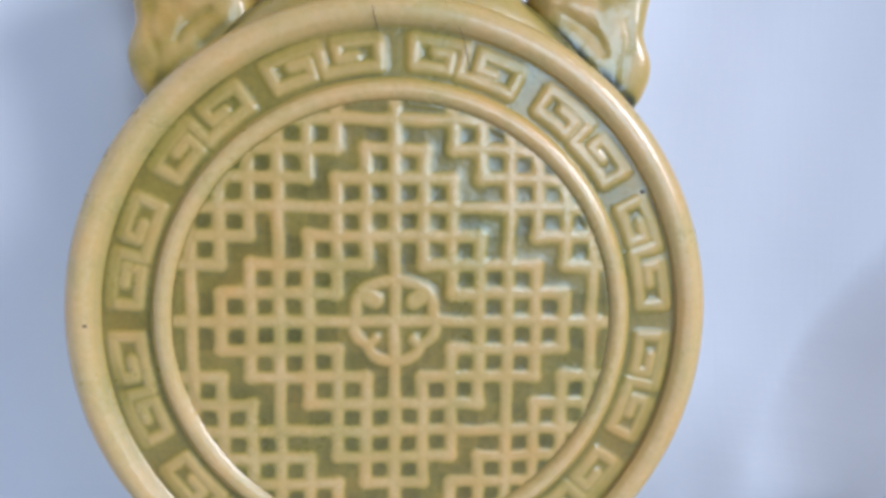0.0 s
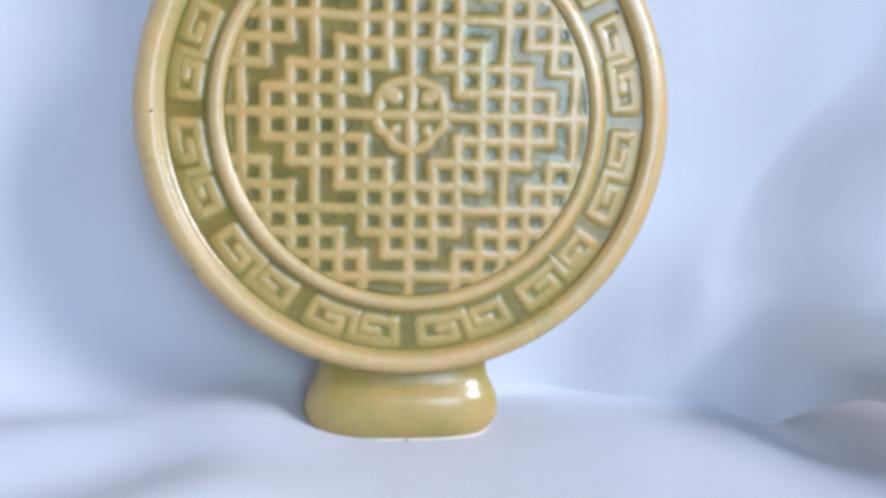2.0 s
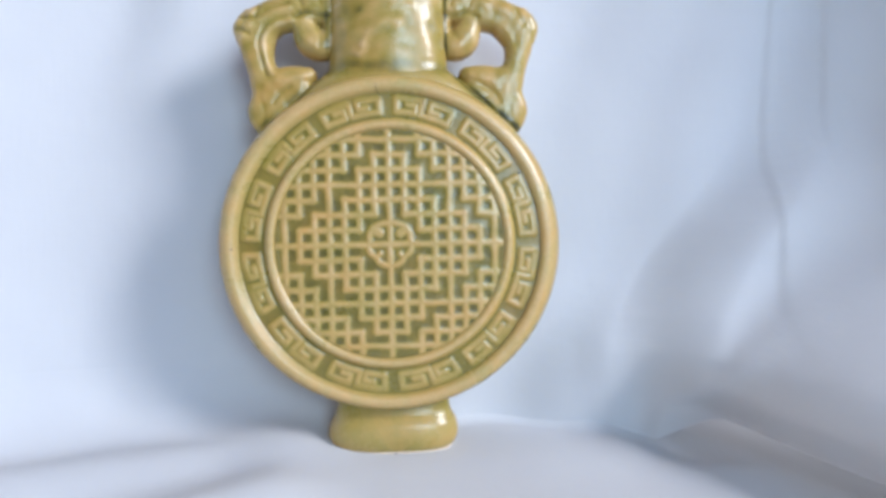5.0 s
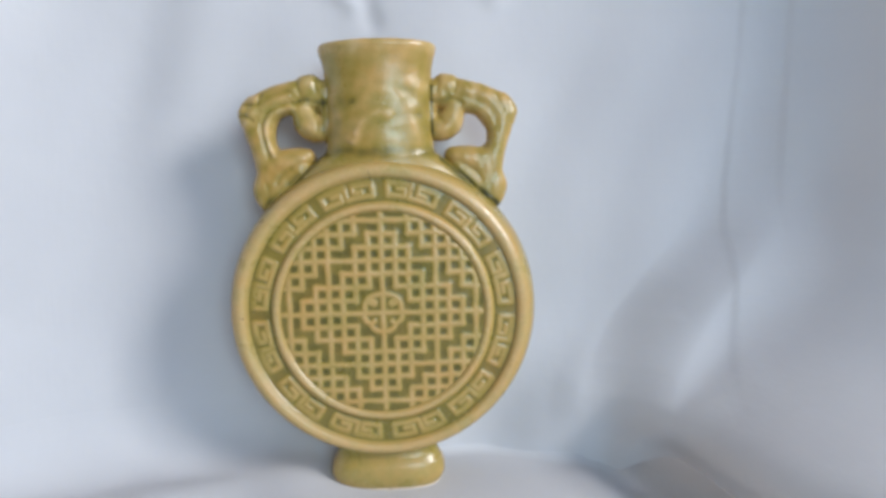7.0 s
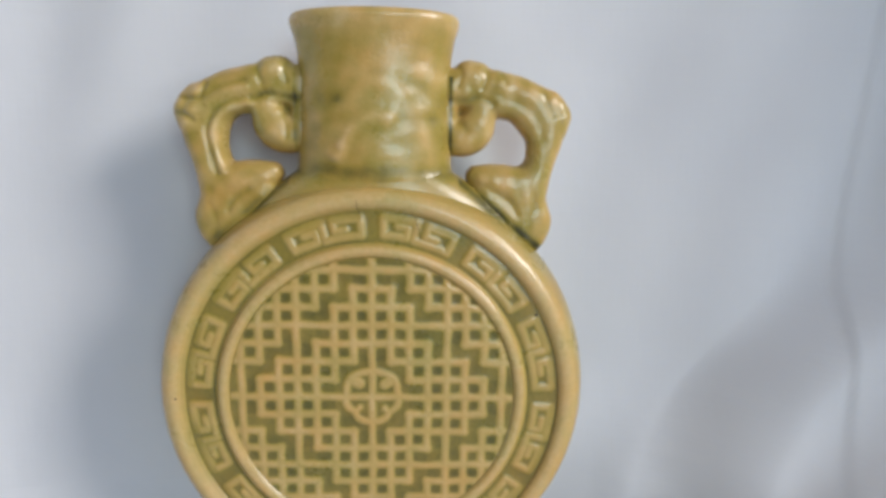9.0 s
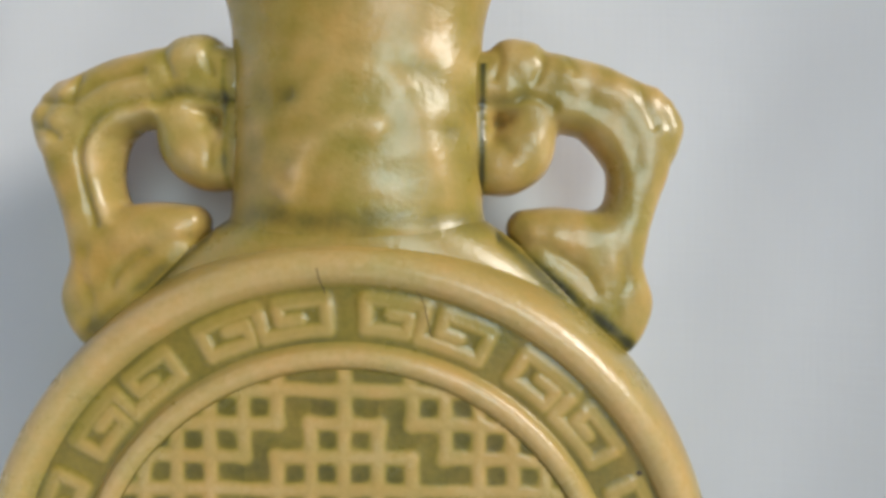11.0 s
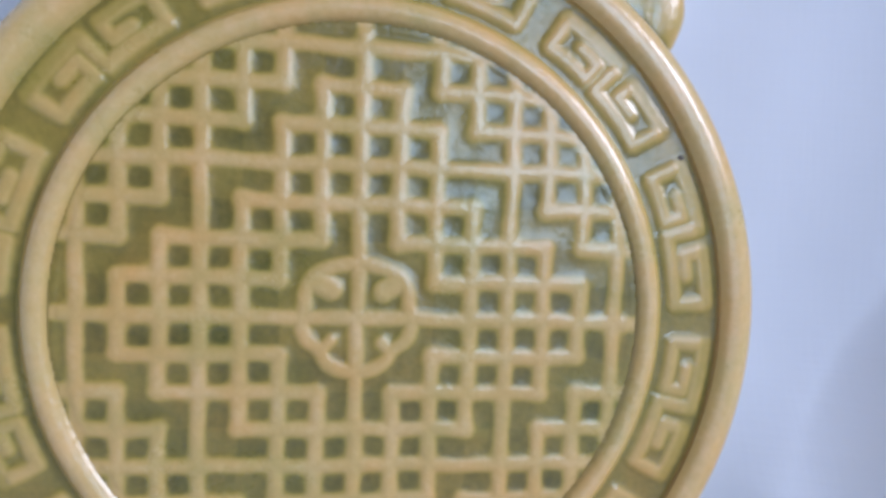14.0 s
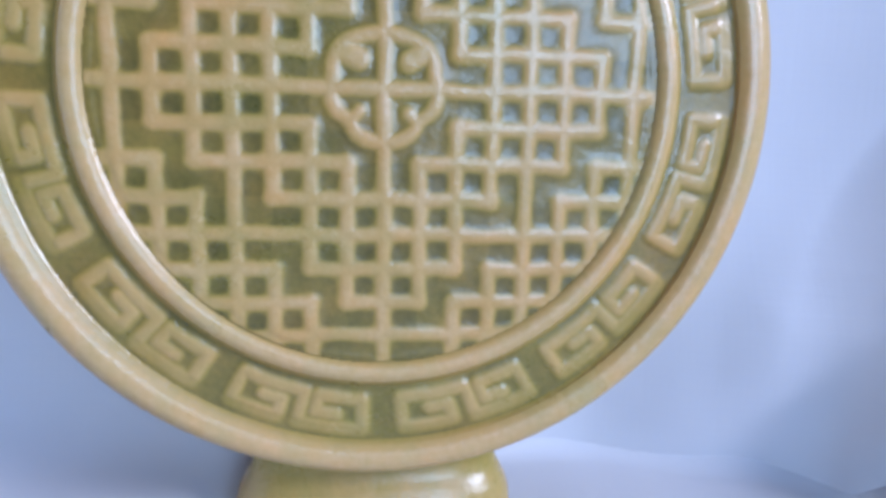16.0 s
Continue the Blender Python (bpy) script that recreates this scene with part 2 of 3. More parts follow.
def hung_cloth():
    # runs along the back, turns a soft corner and comes forward at the right
    ss = np.concatenate([np.linspace(-0.56, -0.36, 30), np.arange(-0.358, 0.215, 0.0014)])
    ts = np.concatenate([np.linspace(0, 0.30, 220), np.linspace(0.305, 0.46, 30)])
    s, t = np.meshgrid(ss, ts, indexing="xy")
    round_ = 1 - smooth01(t / 0.10)
    z = GZ + 0.012 * smooth01(s / 0.03) - 0.004 + t
    # heading along the sheet: 0 along the back, then turning towards the camera
    bend = (radians(50) + radians(8) * round_) * smooth01((s + 0.014) / (0.030 + 0.045 * (1 - round_)))
    # near the floor the free end runs straight forward
    bend = bend + radians(18) * (1 - smooth01(t / 0.05)) * smooth01((s - 0.012) / 0.035)
    step = np.diff(ss, prepend=ss[0])
    px = np.cumsum(np.cos(bend) * step, axis=1)
    py = np.cumsum(-np.sin(bend) * step, axis=1)
    zero = np.argmin(np.abs(ss))
    px = px - px[:, zero : zero + 1] + corner_x(z)
    py = py - py[:, zero : zero + 1] + 0.034 + 0.012 * smooth01((z - 0.02) / 0.35)
    py = py + back_y(px) * (s < 0) - buckle(px, z)
    nx, ny = -np.sin(bend), -np.cos(bend)
    out = 0.0026 * wobble(s, z * 0.30, 0.15, 3) + 0.0009 * wobble(s, z * 0.45, 0.055, 4)
    x = px
    # low down the sheet comes forward towards the gathered corner
    out = out + 0.008 * smooth01((x - 0.028) / 0.067) * (1 - smooth01((z - 0.025) / 0.055))
    # a few small crumples high up beside the neck
    for a, b, tall in (((-0.040, 0.236), (-0.012, 0.214), 0.0020), ((-0.018, 0.240), (-0.004, 0.205), -0.0016), ((0.030, 0.250), (0.052, 0.215), 0.0014)):
        out = out + tall * fold(x, z, a, b, 0.0050)
    # pleat edges
    e1, e2 = x - 0.1425 - 0.105 * z, x - 0.166 - 0.09 * z
    out = out + 0.0008 * (smooth01(e1 / 0.0014) - smooth01(e1 / 0.05)) * smooth01((z - 0.035) / 0.03) + 0.0007 * (smooth01(e2 / 0.0014) - smooth01(e2 / 0.02)) * smooth01((z - 0.10) / 0.04)
    # the free hem turns under
    out = out - 0.010 * bell(t, 0.010) * smooth01(s / 0.03)
    hx, hy = px + nx * out, py + ny * out
    v = np.stack([hx, hy, z], -1).reshape(-1, 3)
    # how it stands by place and height, for the floor sheet that is swept up against it
    stand = np.array([np.interp(STAND_X, hx[row], hy[row]) for row in range(0, 121, 4)])
    return grid_part("backdrop_cloth", v, quads(len(ts), len(ss)), COTTON), stand, ts[0:121:4] + GZ - 0.004


backdrop, STAND, STAND_Z = hung_cloth()
tagged(backdrop, "white cotton sheet hung in soft folds behind vase", "cloth")


def floor_cloth():
    """The floor sheet, swept up in a soft hollow against the hung one."""
    xs = np.concatenate([np.linspace(-0.45, -0.26, 30), np.arange(-0.2575, 0.30, 0.0025), np.linspace(0.302, 0.40, 20)])
    ls = np.concatenate([np.linspace(-0.34, -0.16, 40), np.arange(-0.1575, 0.0825, 0.0020)])
    x, l = np.meshgrid(xs, ls, indexing="xy")
    hung = np.stack([np.interp(xs, STAND_X, row) for row in STAND])
    r = 0.028 - 0.0215 * smooth01((x + 0.025) / 0.05)
    y0 = hung[4] - r - 0.0008 + 0.0030 * smooth01((x + 0.025) / 0.05)
    turn = np.clip((l - y0) / r, 0, math.pi / 2)
    right = smooth01((x + 0.025) / 0.05)
    up = np.maximum(l - y0 - r * math.pi / 2, 0) * (1 - 0.95 * right)
    z = r * (1 - np.cos(turn)) + up
    # the upper part lies on the hung sheet and slips behind it
    k = np.clip((z + 0.004 - 0.0) / (STAND_Z[1] - STAND_Z[0]), 0, len(STAND_Z) - 1.001)
    k0 = k.astype(int)
    col = np.broadcast_to(np.arange(len(xs)), k.shape)
    at_hung = hung[k0, col] * (1 - (k - k0)) + hung[k0 + 1, col] * (k - k0)
    lean = (at_hung - hung[4]) * smooth01(z / 0.03) + 0.09 * np.maximum(z - 0.020, 0)
    y = np.minimum(l, y0) + r * np.sin(turn) + lean
    sweep = smooth01((0.100 - x) / 0.03)
    y, z = y * sweep + l * (1 - sweep), GZ + z * sweep
    flat = (1 - bell(np.hypot((x + 0.001) / 0.036, (y - 0.014) / 0.022), 1.0)) * np.cos(turn) ** 2
    out = flat * (0.0012 * wobble(x, y, 0.10, 7) - 0.0006)
    ridges = 0.0075 * fold(x, l, (-0.050, 0.012), (-0.200, -0.058), 0.026) - 0.004 * fold(x, l, (-0.066, -0.012), (-0.190, -0.085), 0.018)
    ridges = ridges + 0.005 * fold(x, l, (-0.040, -0.030), (-0.16, -0.115), 0.018)
    out = out + ridges * np.cos(turn) - 0.006 * smooth01((x - 0.085) / 0.03) * smooth01((l + 0.02) / 0.03)
    v = np.stack([x, y - out * np.sin(turn), z + out * np.cos(turn)], -1).reshape(-1, 3)
    return grid_part("floor_cloth", v, quads(len(ls), len(xs)), COTTON)


tagged(floor_cloth(), "white cotton sheet spread in low folds under vase", "cloth")

# ---- the moon flask ----
vase = new("vase")
tagged(vase, "green celadon moon flask with moulded lattice and two handles", "vase")
CZ, U = 0.080, 0.0054
DEEP = 0.014


def lathe_y(name, profile, material, label="", n=220, thin=None):
    """Turned about the front-to-back axis of the disc; profile of (radius, depth)."""
    a = np.linspace(0, 2 * math.pi, n, endpoint=False)
    r, h = np.array(profile).T
    # the thick edge is a little wider than round, and flatter below
    outer = smooth01((r[:, None] - 0.0585) / 0.004)
    wide, tall = 1 + 0.010 * outer, 1 - 0.012 * outer * (np.sin(a) < 0) * np.abs(np.sin(a))
    v = np.stack([r[:, None] * np.cos(a) * wide - 0.0004 * (r[:, None] > 0.055), h[:, None] + 0 * a, CZ + r[:, None] * np.sin(a) * tall], -1).reshape(-1, 3)
    tv = None if thin is None else np.repeat(np.interp(np.linspace(0, len(thin) - 1, len(profile)), np.arange(len(thin)), thin), n)
    return grid_part(name, v, quads(len(profile), n, True), material, vase, label, tv)


def eased(points, steps):
    """A smooth run through the points (Catmull-Rom)."""
    p = np.array(points, float)
    p = np.vstack([2 * p[0] - p[1], p, 2 * p[-1] - p[-2]])
    out = []
    for i in range(1, len(p) - 2):
        for s in np.arange(steps) / steps:
            a, b, c, d = p[i - 1 : i + 3]
            out.append(0.5 * (2 * b + (c - a) * s + (2 * a - 5 * b + 4 * c - d) * s * s + (3 * b - a - 3 * c + d) * s ** 3))
    out.append(p[-2])
    return np.array(out)


MM = 0.001
lathe_y("body", eased([(53.4, 1.4), (54.4, 1.0), (55.3, 0.2), (56.6, -0.5), (58.2, -0.6), (59.6, 0.1), (60.6, 1.3), (61.6, 3.6), (62.7, 7.4), (63.6, 11.8),
                              (64.0, 16), (62.8, 21), (59.8, 26), (56, 28.6), (45, 29.4), (20, 29.6), (0.5, 29.6)], 5) * MM, GLAZE_RELIEF, "smooth glazed disc body with a rounded rim",
               thin=[0.10, 0.35, 0.72, 0.90, 0.90, 0.86, 0.75, 0.62, 0.5, 0.45, 0.45, 0.5, 0.5, 0.5, 0.5, 0.5, 0.5])
lathe_y("inner_ring", eased([(40.5, 1.2), (41.2, 0.5), (42.0, -0.25), (43.2, -0.6), (44.4, -0.25), (45.2, 0.6), (46.0, 1.3)], 5) * MM, GLAZE_RELIEF, "raised plain ring round the lattice",
        thin=[0.22, 0.5, 0.8, 0.92, 0.85, 0.55, 0.25])


def lattice_lines():
    """The fretwork's level and upright bars as runs in lattice steps, each stretch once."""
    half = [(0, 1.15, 8), (1, 2, 6), (2, 1, 5), (3, 0, 3), (4, 0, 8), (5, 0, 2), (6, 0, 1), (7, 0, 8), (5, 3, 8), (6, 2, 8), (3, 5, 8), (2, 6, 8)]
    runs = set()
    for row, a, b in half:
        for s in (1, -1):
            for q in (1, -1):
                runs.add((s * row, *sorted((q * a, q * b))))
    return [((a, r), (b, r)) for r, a, b in sorted(runs)], [((r, a), (r, b)) for r, a, b in sorted(runs)]


def lattice_panel():
    step, reach = 0.00027, 0.0414
    g = np.arange(-reach, reach + step, step)
    x, z = np.meshgrid(g, g, indexing="xy")
    keep = np.hypot(x, z) < reach
    u = (x + 0.00016 * wobble(x, z, 0.014, 11)) / U
    w = (z + 0.00016 * wobble(x, z, 0.014, 12)) / U
    # the mould was pressed a little short below
    low = np.clip(-w / 7, 0, 1.2)
    w = w * (1 + 0.008 * low + 0.018 * low ** 2)
    rows, cols = lattice_lines()
    near = np.full(x.shape, 1e-9)
    for a, b in rows + cols:
        near = near + (segment_distance(u, w, a, b) + 0.02) ** -4
    # broad soft bars: the wells between them have rounded corners
    d = np.maximum(near ** -0.25 - 0.02, 0)
    # open channels hold less glaze than the closed wells
    uc, wc, walls = np.floor(u) + 0.5, np.floor(w) + 0.5, 0
    for a, b in rows + cols:
        walls = walls + (segment_distance(uc, wc, a, b) + 0.05) ** -6
    shallow = 1 - smooth01((walls * 0.55 ** 6 - 2.3) / 1.4)
    # the flower in the middle: a lobed ring, a cross and buds on the diagonals
    r, way = np.hypot(u, w), np.degrees(np.arctan2(w, u)) % 360
    lobed = 1.43 + 0.12 * (bell(way - 45, 18) + bell(way - 135, 18)) - 0.06 * (bell(way - 12, 9) + bell(way - 168, 9)) - 0.17 * (bell(way - 222, 12) + bell(way - 318, 12))
    d = np.where(r < lobed + 0.10, 9.0, d)
    d = np.minimum(d, np.abs(r - lobed))
    for a, b in (((-1.4, 0), (1.4, 0)), ((0, -1.4), (0, 1.4))):
        d = np.minimum(d, segment_distance(u, w, a, b))
    for sx in (-1, 1):
        d = np.minimum(d, segment_distance(u, w, (sx * 0.98, 0.92), (sx * 0.70, 0.74)) - 0.10)
        d = np.minimum(d, segment_distance(u, w, (sx * 0.92, -0.92), (sx * 0.66, -0.62)) + 0.03)
    width = 0.20 + 0.02 * wobble(x, z, 0.02, 13)
    h = 1 - smooth01((d - width * 0.25) / 0.34)
    crown = 1 - 0.22 * np.clip(d / 0.2, 0, 1) ** 2
    bare = 1 - smooth01((d - 0.135 - 0.02 * wobble(x, z, 0.008, 17)) / 0.15)
    edge = smooth01((np.hypot(x, z) - 0.0397) / 0.0010)
    height = np.maximum(h * crown * (1 - 0.5 * edge), 0.5 * edge) + 0.04 * wobble(x, z, 0.006, 14)
    y = 0.00030 * (1 - height) - 0.0002 * wobble(x, z, 0.05, 15)
    index = np.full(x.shape, -1)
    index[keep] = np.arange(keep.sum())
    v = np.stack([x[keep], y[keep], CZ + z[keep]], -1)
    q = np.stack([index[:-1, :-1], index[:-1, 1:], index[1:, 1:], index[1:, :-1]], -1).reshape(-1, 4)
    q = q[(q >= 0).all(1)]
    return grid_part("lattice_panel", v, q, GLAZE_RELIEF, vase, "moulded lattice relief with a central flower", (0.03 + 0.80 * bare * crown + 0.11 * (1 - bare) * shallow + 0.07 * wobble(x, z, 0.012, 16))[keep])


lattice_panel()


def fret_band():
    """The ring of twelve paired square scrolls."""
    scroll = [(0.46, 0.60), (0.76, 0.60), (0.76, 0.06), (0.05, 0.06), (0.05, 0.98), (1.07, 0.98), (1.07, 0.02), (1.95, 0.02), (1.95, 0.94), (1.28, 0.94), (1.28, 0.42), (1.58, 0.42)]
    r_out, r_in = 0.0529, 0.0475
    rs = np.arange(0.0449, 0.0552, 0.00027)
    n = 1180
    a = np.linspace(0, 2 * math.pi, n, endpoint=False)
    A, R = np.meshgrid(a, rs, indexing="xy")
    x, z = R * np.cos(A), R * np.sin(A)
    deg = (np.degrees(A) + 0.5 * wobble(x, z, 0.03, 22) - 90) % 30
    along = np.radians(deg) * 0.0502
    inward = r_out - R + 0.0001 * wobble(x, z, 0.01, 23)
    L, H, start = np.radians(23.0) * 0.0502 / 1.9, r_out - r_in, np.radians(3.5) * 0.0502
    pts = [(start + (s - 0.05) * L, h * H) for s, h in scroll]
    d = np.full(x.shape, 1.0)
    for p, q in zip(pts, pts[1:]):
        d = np.minimum(d, segment_distance(along, inward, p, q))
    h = 1 - smooth01((d - 0.00015) / 0.00180)
    bare = 1 - smooth01((d - 0.00050) / 0.00110)
    # strokes along the outer edge are worn low and drowned in glaze
    worn = 1 - (0.42 + 0.20 * wobble(x, z, 0.02, 26)) * smooth01((R - 0.0516) / 0.0012)
    h = h * worn
    y = 0.00095 - 0.00036 * h * (1 + 0.12 * wobble(x, z, 0.012, 24))
    v = np.stack([x, y, CZ + z], -1).reshape(-1, 3)
    return grid_part("fret_band", v, quads(len(rs), n, True), GLAZE_RELIEF, vase, "band of raised square key-fret scrolls", (bare * worn * 0.56 + 0.17 + 0.07 * wobble(x, z, 0.015, 25)).ravel())


fret_band()


def loft(name, rings, material, label="", n=200, power=2.0, shift=0.0, relief=None, glaze=None):
    """A hollow or solid of level oval rings: (height, half width, half depth)."""
    a = np.linspace(0, 2 * math.pi, n, endpoint=False)
    c, s = np.cos(a), np.sin(a)
    ex = np.sign(c) * np.abs(c) ** (2 / power)
    ey = np.sign(s) * np.abs(s) ** (2 / power)
    rings = np.array(rings)
    z, hw, hd = rings[:, 0:1], rings[:, 1:2], rings[:, 2:3]
    grow = np.zeros((len(rings), n)) if relief is None else relief(a[None, :] + 0 * z, z + 0 * a[None, :])
    x, y = (hw + grow) * ex + shift, DEEP + (hd + grow) * ey
    v = np.stack([x, y, z + 0 * x], -1).reshape(-1, 3)
    thin = None if glaze is None else glaze(x, y, z + 0 * x, grow).ravel()
    return grid_part(name, v, quads(len(rings), n, True), material, vase, label, thin)


def neck_relief(a, z):
    """Worn moulded hills and clouds round the neck."""
    x = 0.0222 * np.cos(a) * 1000
    h = z * 1000
    front = smooth01((-np.sin(a) + 0.1) / 0.3)
    out = 0 * x
    for pts, wide, tall in (
        ([(-9.5, 149.5), (-8.3, 152.5), (-6, 156), (-2, 159.6), (2.3, 161.2), (5, 160)], 1.6, 0.75),
        ([(-11.5, 150.5), (-9.5, 149), (-7.5, 150.4), (-8, 152.6)], 1.2, 0.55),
        ([(5, 160), (8.5, 165), (12.5, 160), (15, 154), (15.5, 149)], 2.2, 0.55),
        ([(-14, 160), (-9.5, 161.5), (-5, 166), (0, 169), (6, 169), (9.8, 167)], 1.7, 0.55),
        ([(-20, 168), (-15, 171), (-10, 169.6), (-6, 172), (0, 173.5), (6, 172.5)], 1.6, 0.35),
        ([(12, 172), (16, 170), (19, 172)], 1.8, 0.4),
        ([(-19, 157), (-16, 160), (-13.5, 157), (-15, 153)], 1.3, 0.4)):
        d = np.full(x.shape, 99.0)
        for p, q in zip(pts, pts[1:]):
            d = np.minimum(d, segment_distance(x, h, p, q))
        out = out + tall * np.exp(-(d / wide) ** 2)
    out = out - 0.6 * np.exp(-(np.hypot(x + 9.6, h - 164.8) / 1.5) ** 2) - 0.55 * np.exp(-(np.hypot(x + 15, h - 165) / 1.7) ** 2) - 0.4 * np.exp(-(np.hypot(x - 17, h - 160) / 1.6) ** 2)
    out = out * front + 0.28 * wobble(x, h, 9.0, 31) * smooth01((h - 148) / 4) * smooth01((178 - h) / 5)
    return out * 0.00044 + 0.0006


neck_rings = eased([(140.5, 27.0, 11.2), (142.2, 25.0, 11.4), (143.6, 23.5, 11.6), (145, 22.4, 11.7), (147, 21.8, 11.8), (151, 21.7, 11.9), (160, 21.4, 12.0), (170, 21.2, 12.0), (177.3, 21.5, 12.3),
                    (182, 22.3, 12.9), (184.9, 23.2, 13.6), (186.8, 23.6, 14.0), (188.2, 23.1, 13.5), (188.5, 22.2, 12.6), (187.3, 21.0, 11.5), (184, 19.6, 10.3), (172, 18.4, 9.2), (150, 18, 9), (140, 14, 7)], 9) * MM


def neck_glaze(x, y, z, grow):
    band = 0.10 * bell(z - 0.164, 0.006) + 0.34 * bell(z - 0.1452, 0.0022)
    return np.clip(0.52 + (grow - 0.0006) / 0.0010 - band + 0.35 * smooth01((z - 0.180) / 0.006) + 0.10 * wobble(x, z, 0.02, 41) + 0.12 * wobble(x, z, 0.008, 44), 0.02, 1)


def shoulder_glaze(x, y, z, grow):
    # green pool at the neck; darker along the joints of the handles
    joint = bell(y - 0.0092, 0.0016) * (np.abs(x) > 0.0245) * smooth01((z - 0.1215) / 0.002)
    return 0.60 - 0.50 * bell(z - 0.1452, 0.0030) + 0.08 * wobble(x, z, 0.02, 42) - 0.6 * joint


loft("neck", neck_rings, GLAZE_RELIEF, "flared neck with worn moulded hills and clouds", relief=neck_relief, glaze=neck_glaze)
loft("shoulder", eased([(146.2, 21.4, 11.0), (145.4, 22.5, 11.5), (144.0, 24.6, 11.8), (141.2, 28.6, 12.1), (138.6, 31.9, 12.2), (136, 35.0, 12.0), (133, 38.2, 11.8), (130, 41.2, 11.4), (122, 48.2, 11.2), (112, 54.6, 10.8), (100, 58.5, 10)], 14) * MM,
     GLAZE_RELIEF, "smooth sloping shoulder under the neck", n=420, glaze=shoulder_glaze)
loft("foot", eased([(2.4, 21.2, 9.4), (3.2, 22.3, 10.2), (4.8, 23.6, 11.0), (7.5, 24.6, 11.6), (10.0, 24.5, 11.6), (12.4, 23.9, 11.2), (14.2, 22.9, 10.4), (16.2, 22.0, 9.3), (18.6, 21.5, 8.7), (21.5, 21.3, 8.6), (25, 21.9, 9.4), (33, 26, 12)], 8) * MM,
     GLAZE_RELIEF, "waisted oval glazed foot", power=2.8, shift=-0.0009,
     glaze=lambda x, y, z, grow: 0.62 - 0.22 * bell(z - 0.0200, 0.004) + 0.12 * wobble(x, z, 0.02, 43))
loft("foot_ring", np.array([(4.0, 17, 6), (2.0, 19, 7.5), (2.0, 21.6, 9.7), (2.2, 22.0, 10.0), (2.7, 22.1, 10.1), (3.0, 21.5, 9.6)]) * MM, BISQUE, "pale unglazed foot edge", power=2.8, shift=-0.0009)


def handle(side, dx, dz, depth):
    """A scrolled dragon handle, cast in one piece: a rounded slab of strokes with worn modelling on its face."""
    step = 0.30
    x, z = np.meshgrid(np.arange(17, 63, step), np.arange(117, 182, step), indexing="xy")

    def stroke(points):
        """Distance to a swelling stroke of (x, z, radius)."""
        run, d = eased(points, 10), np.full(x.shape, 99.0)
        for px, pz, r in run:
            d = np.minimum(d, np.hypot(x - px, z - pz) - r)
        return d

    def join(a, b, k):
        h = np.clip(0.5 + 0.5 * (b - a) / k, 0, 1)
        return b + (a - b) * h - k * h * (1 - h)

    arm = [(24, 168.5, 5.2), (30.5, 168.6, 6.2), (37.0, 167.4, 6.7), (42.6, 165.8, 6.7), (47.4, 162.0, 7.1), (49.8, 156, 5.8), (49.2, 150.2, 4.7), (47.7, 144.2, 4.5), (45.8, 138.5, 4.7), (44.5, 131, 6.5)]
    d = stroke(arm)
    for points, k in (
        ([(27.2, 172.4, 4.9), (29.4, 172.2, 4.7)], 1.0),
        ([(23.4, 171.4, 3.6), (22.4, 169, 3.4)], 1.0),
        ([(34.4, 170.4, 4.0), (35.6, 170, 3.8)], 1.4),
        ([(31.0, 161.4, 4.5), (29.0, 157.4, 5.9), (26.4, 155.0, 5.4), (23.6, 154.6, 5.0)], 1.6),
        ([(20.5, 171, 3.6), (20.5, 155.5, 3.6)], 2.0),
        ([(47.4, 167.0, 2.8), (51.4, 166.6, 2.6)], 1.4),
        ([(53.4, 164.6, 2.7), (55.2, 161.6, 2.5), (54.4, 158, 2.4)], 1.6),
        ([(30.0, 143.8, 3.3), (34.5, 143.2, 4.4), (39.4, 141.4, 5.8), (44, 139, 6.2)], 4.0),
        ([(32, 138.5, 4), (40, 131.5, 4.4), (45, 126, 4)], 2.0),
        ([(48.6, 134.4, 3.3), (49.6, 130.6, 3.5), (48.9, 126.6, 3.1), (47.6, 124, 2.8)], 1.2)):
        d = join(d, stroke(points), k)
    if side < 0:
        # this arm is the stouter one
        d = join(d, stroke([(45.8, 157.5, 3.6), (46.0, 151, 3.3), (44.6, 145, 3.2)]), 1.5)
    face = -d
    full = np.clip(face, -1, 5)
    soft = full.copy()
    for _ in range(70):
        soft[1:-1, 1:-1] = (soft[:-2, 1:-1] + soft[2:, 1:-1] + soft[1:-1, :-2] + soft[1:-1, 2:] + soft[1:-1, 1:-1]) / 5
    full = soft + (full - soft) * bell(np.maximum(face, 0), 1.6)
    half = 5.4 * (1 - (1 - np.clip(full / 4.8, 0, 1)) ** 2.3) ** 0.5

    def line(points, wide, tall):
        dd = np.full(x.shape, 99.0)
        run = eased(points, 6)
        for p, q in zip(run, run[1:]):
            dd = np.minimum(dd, segment_distance(x, z, p, q))
        return tall * np.exp(-(dd / wide) ** 2)

    def beside(off, lo, hi):
        """Part of the arm's middle line, moved sideways by off."""
        run = eased(arm, 4)[:, :2]
        t = np.gradient(run, axis=0)
        t /= np.hypot(*t.T)[:, None]
        return (run + off * np.stack([-t[:, 1], t[:, 0]], -1))[lo:hi]

    # brow, jaw and foot are set off by grooves
    carve = line([(20, 165.2), (26, 165.4), (30, 166.2), (34, 164.6)], 1.1, -1.1)
    carve = carve + line([(24.2, 175.5), (25, 172.5), (24, 169.5)], 0.8, -0.7) + line([(32, 175.5), (32.2, 172), (31, 169)], 0.9, -0.7)
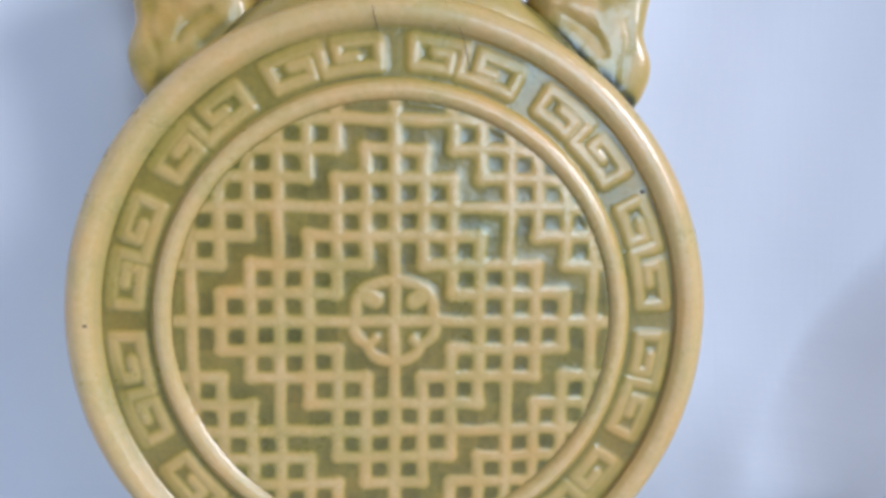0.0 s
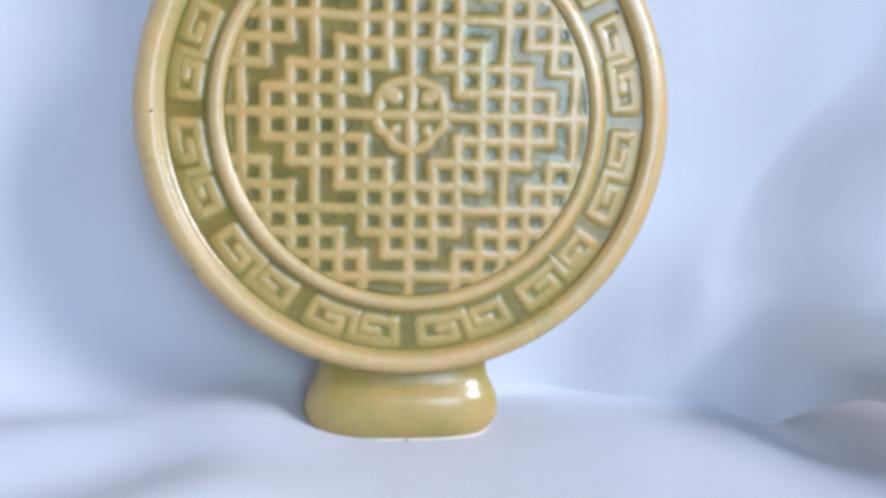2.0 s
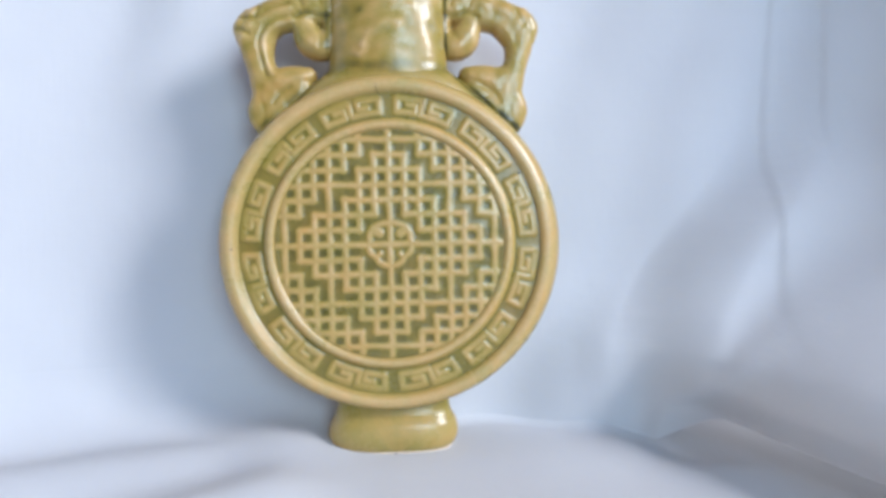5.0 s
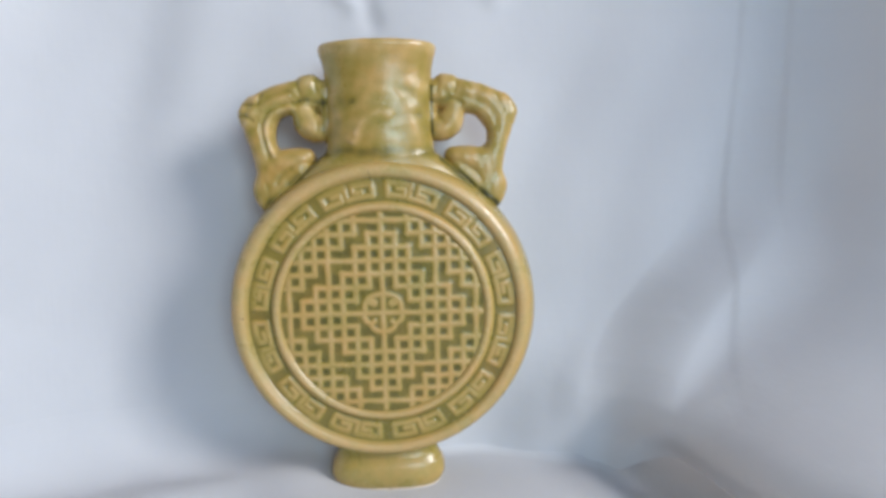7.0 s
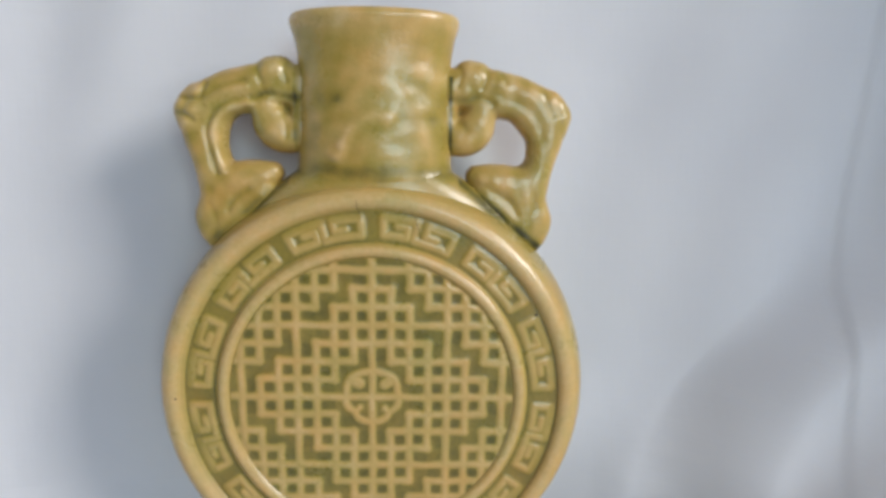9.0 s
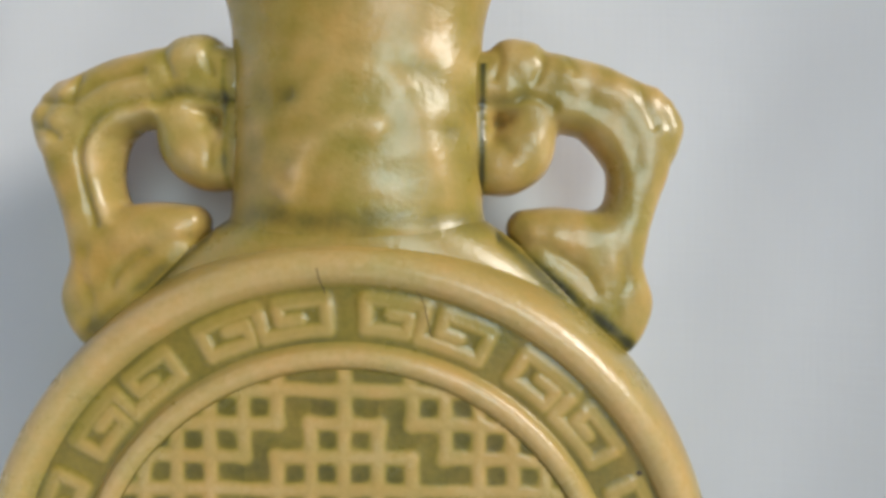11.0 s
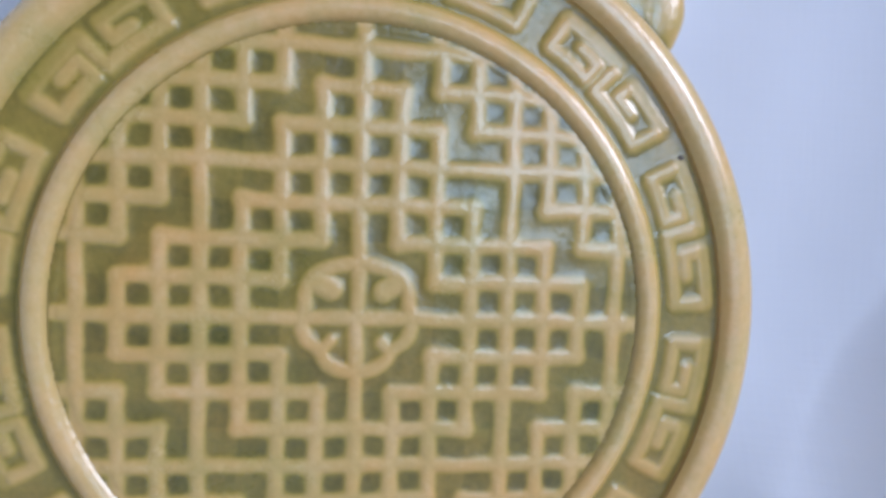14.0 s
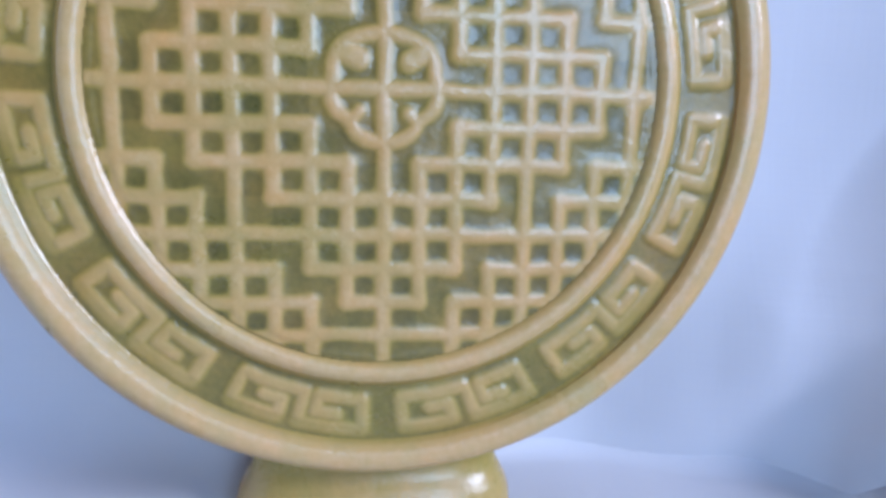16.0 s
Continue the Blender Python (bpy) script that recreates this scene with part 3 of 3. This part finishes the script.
    carve = carve + line([(27, 173), (28.4, 172.4)], 2.2, 0.7) + line([(46.6, 139), (47.2, 135), (45.8, 131), (46, 127)], 1.1, -0.45)
    carve = carve + line([(28.5, 157), (26.5, 154.5)], 2.4, 0.5) + line([(31, 142.6), (37, 141.4), (41, 140.6)], 1.5, 0.45)
    carve = carve + line([(36, 139), (40, 136.4), (42, 133)], 1.0, -0.6)
    if side < 0:
        # three worn mouldings follow the arm, and scales on the knuckle
        for off, tall, wide in ((-4.6, 1.0, 1.2), (-2.6, -0.7, 0.8), (0.2, 0.55, 1.0), (2.0, -0.6, 0.8)):
            carve = carve + line(beside(off, 7, 31 if off < -2 else 17)[::2], wide, tall)
        for kx, kz in ((49.6, 166.8), (54.6, 163), (53.4, 157.6), (51, 162)):
            carve = carve + line([(kx, kz), (kx + 0.6, kz - 0.8)], 1.7, 0.8)
        carve = carve + line([(47, 168.6), (48.6, 165), (52, 164.6), (56, 165)], 0.8, -1.0) + line([(57, 160.6), (53.4, 160.2), (51, 158.6)], 0.8, -0.9)
        carve = carve + line([(25.8, 160.5), (24.6, 157), (24.8, 154)], 0.8, -0.5)
    else:
        # blunt knobs along the back, a worn hollow under them
        for kx, kz in ((36.2, 170.2), (42.6, 167.6), (52.4, 165.2), (54.4, 160.6)):
            carve = carve + line([(kx, kz), (kx + 1.4, kz - 0.7)], 2.0, 0.7)
        carve = carve + line([(48.4, 168.8), (49.6, 165.4), (51.4, 161.6)], 1.0, -0.7) + line(beside(-1.4, 3, 22)[::2], 1.8, -0.5) + line([(36, 174), (37.6, 170.5)], 0.8, -0.6)
        carve = carve + line([(25.2, 158.8), (26.4, 157)], 1.2, -0.8) + line([(30.5, 160), (32.6, 156)], 1.3, 0.5)
    carve = carve + 0.14 * wobble(x, z, 6.0, 51 + side)
    carve = (0.62 if side < 0 else 0.46) * carve * smooth01(face / 1.6)
    # keep the cells that touch the shape; draw the outer ones in to its edge
    gz, gx = np.gradient(d, step)
    size = np.maximum(np.hypot(gx, gz), 0.4)
    outside = d > 0
    ex, ez = x - np.where(outside, d * gx / size ** 2, 0), z - np.where(outside, d * gz / size ** 2, 0)
    inner = ~outside
    cell = inner[:-1, :-1] | inner[1:, :-1] | inner[:-1, 1:] | inner[1:, 1:]
    used = np.zeros(x.shape, bool)
    for a in (slice(None, -1), slice(1, None)):
        for b in (slice(None, -1), slice(1, None)):
            used[a, b] |= cell
    count = used.sum()
    front = np.full(x.shape, -1)
    front[used] = np.arange(count)
    back = np.full(x.shape, -1)
    back[used] = np.arange(count) + count
    back[outside & used] = front[outside & used]
    half = np.where(outside, 0, half)
    vx, vz = side * (ex[used] + dx) * MM, (ez[used] + dz) * MM
    vf = np.stack([vx, (depth - half - np.where(outside, 0, carve))[used] * MM, vz], -1)
    vb = np.stack([vx, (depth + half)[used] * MM, vz], -1)

    def faces(idx):
        q = np.stack([idx[:-1, :-1], idx[:-1, 1:], idx[1:, 1:], idx[1:, :-1]], -1)
        return q[cell]

    q = np.vstack([faces(front)[:, :: side], faces(back)[:, :: -side]])
    # darker lines where the handle meets shoulder and neck
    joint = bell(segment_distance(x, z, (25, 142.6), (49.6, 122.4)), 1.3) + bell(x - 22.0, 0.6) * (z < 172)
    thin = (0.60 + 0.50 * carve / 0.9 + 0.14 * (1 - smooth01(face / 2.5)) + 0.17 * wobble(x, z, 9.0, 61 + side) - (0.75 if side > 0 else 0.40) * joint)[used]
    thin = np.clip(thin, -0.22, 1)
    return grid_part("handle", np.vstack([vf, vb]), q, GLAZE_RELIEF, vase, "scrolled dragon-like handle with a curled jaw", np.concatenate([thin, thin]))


handle(1, 0.0, 0.0, 15.2)
handle(-1, 0.3, 0.4, 14.2)


# ---- small faults in the glaze ----
def hairline(points, width):
    bm = bmesh.new()
    run = eased(points, 5) * MM
    last = None
    for i, (x, y, z) in enumerate(run):
        w = width * (0.5 + 0.5 * math.sin(math.pi * (i + 0.5) / len(run))) * (0.8 + 0.4 * random.random())
        pair = [bm.verts.new((x - w, y, z)), bm.verts.new((x, y - w, z)), bm.verts.new((x + w, y, z))]
        if last:
            bm.faces.new((last[0], last[1], pair[1], pair[0]))
            bm.faces.new((last[1], last[2], pair[2], pair[1]))
        last = pair
    return part("glaze_crack", bm, CRACK, vase, "thin dark crack in the glaze")


def pit(x, y, z, r):
    bm = bmesh.new()
    bmesh.ops.create_icosphere(bm, subdivisions=2, radius=1, matrix=Matrix.Translation((x * MM, y * MM, z * MM)) @ Matrix.Diagonal((r * MM, 0.35 * r * MM, 0.8 * r * MM, 1)))
    for v in bm.verts:
        v.co += 0.1 * r * MM * Vector(noise.noise_vector(v.co * 3000))
    return part("glaze_pit", bm, CRACK, vase, "dark pinhole in the glaze")


hairline([(-4.0, -1.45, 137.6), (-3.7, -0.9, 135.8), (-3.2, -0.05, 134.2), (-3.0, 0.0, 133.2)], 0.00009)
hairline([(12.7, -0.02, 131.9), (13.1, 0.0, 130.1), (13.5, 0.1, 128.3), (14.0, 0.5, 126.3)], 0.00009)
hairline([(11.5, -1.2, 134.3), (12.3, -0.3, 133.0), (12.7, -0.02, 131.9)], 0.00007)
pit(47.3, 0.95, 104.9, 0.55)
pit(-56.8, -0.52, 79.3, 0.36)
pit(0.2, 3.5, 2.6, 0.35)
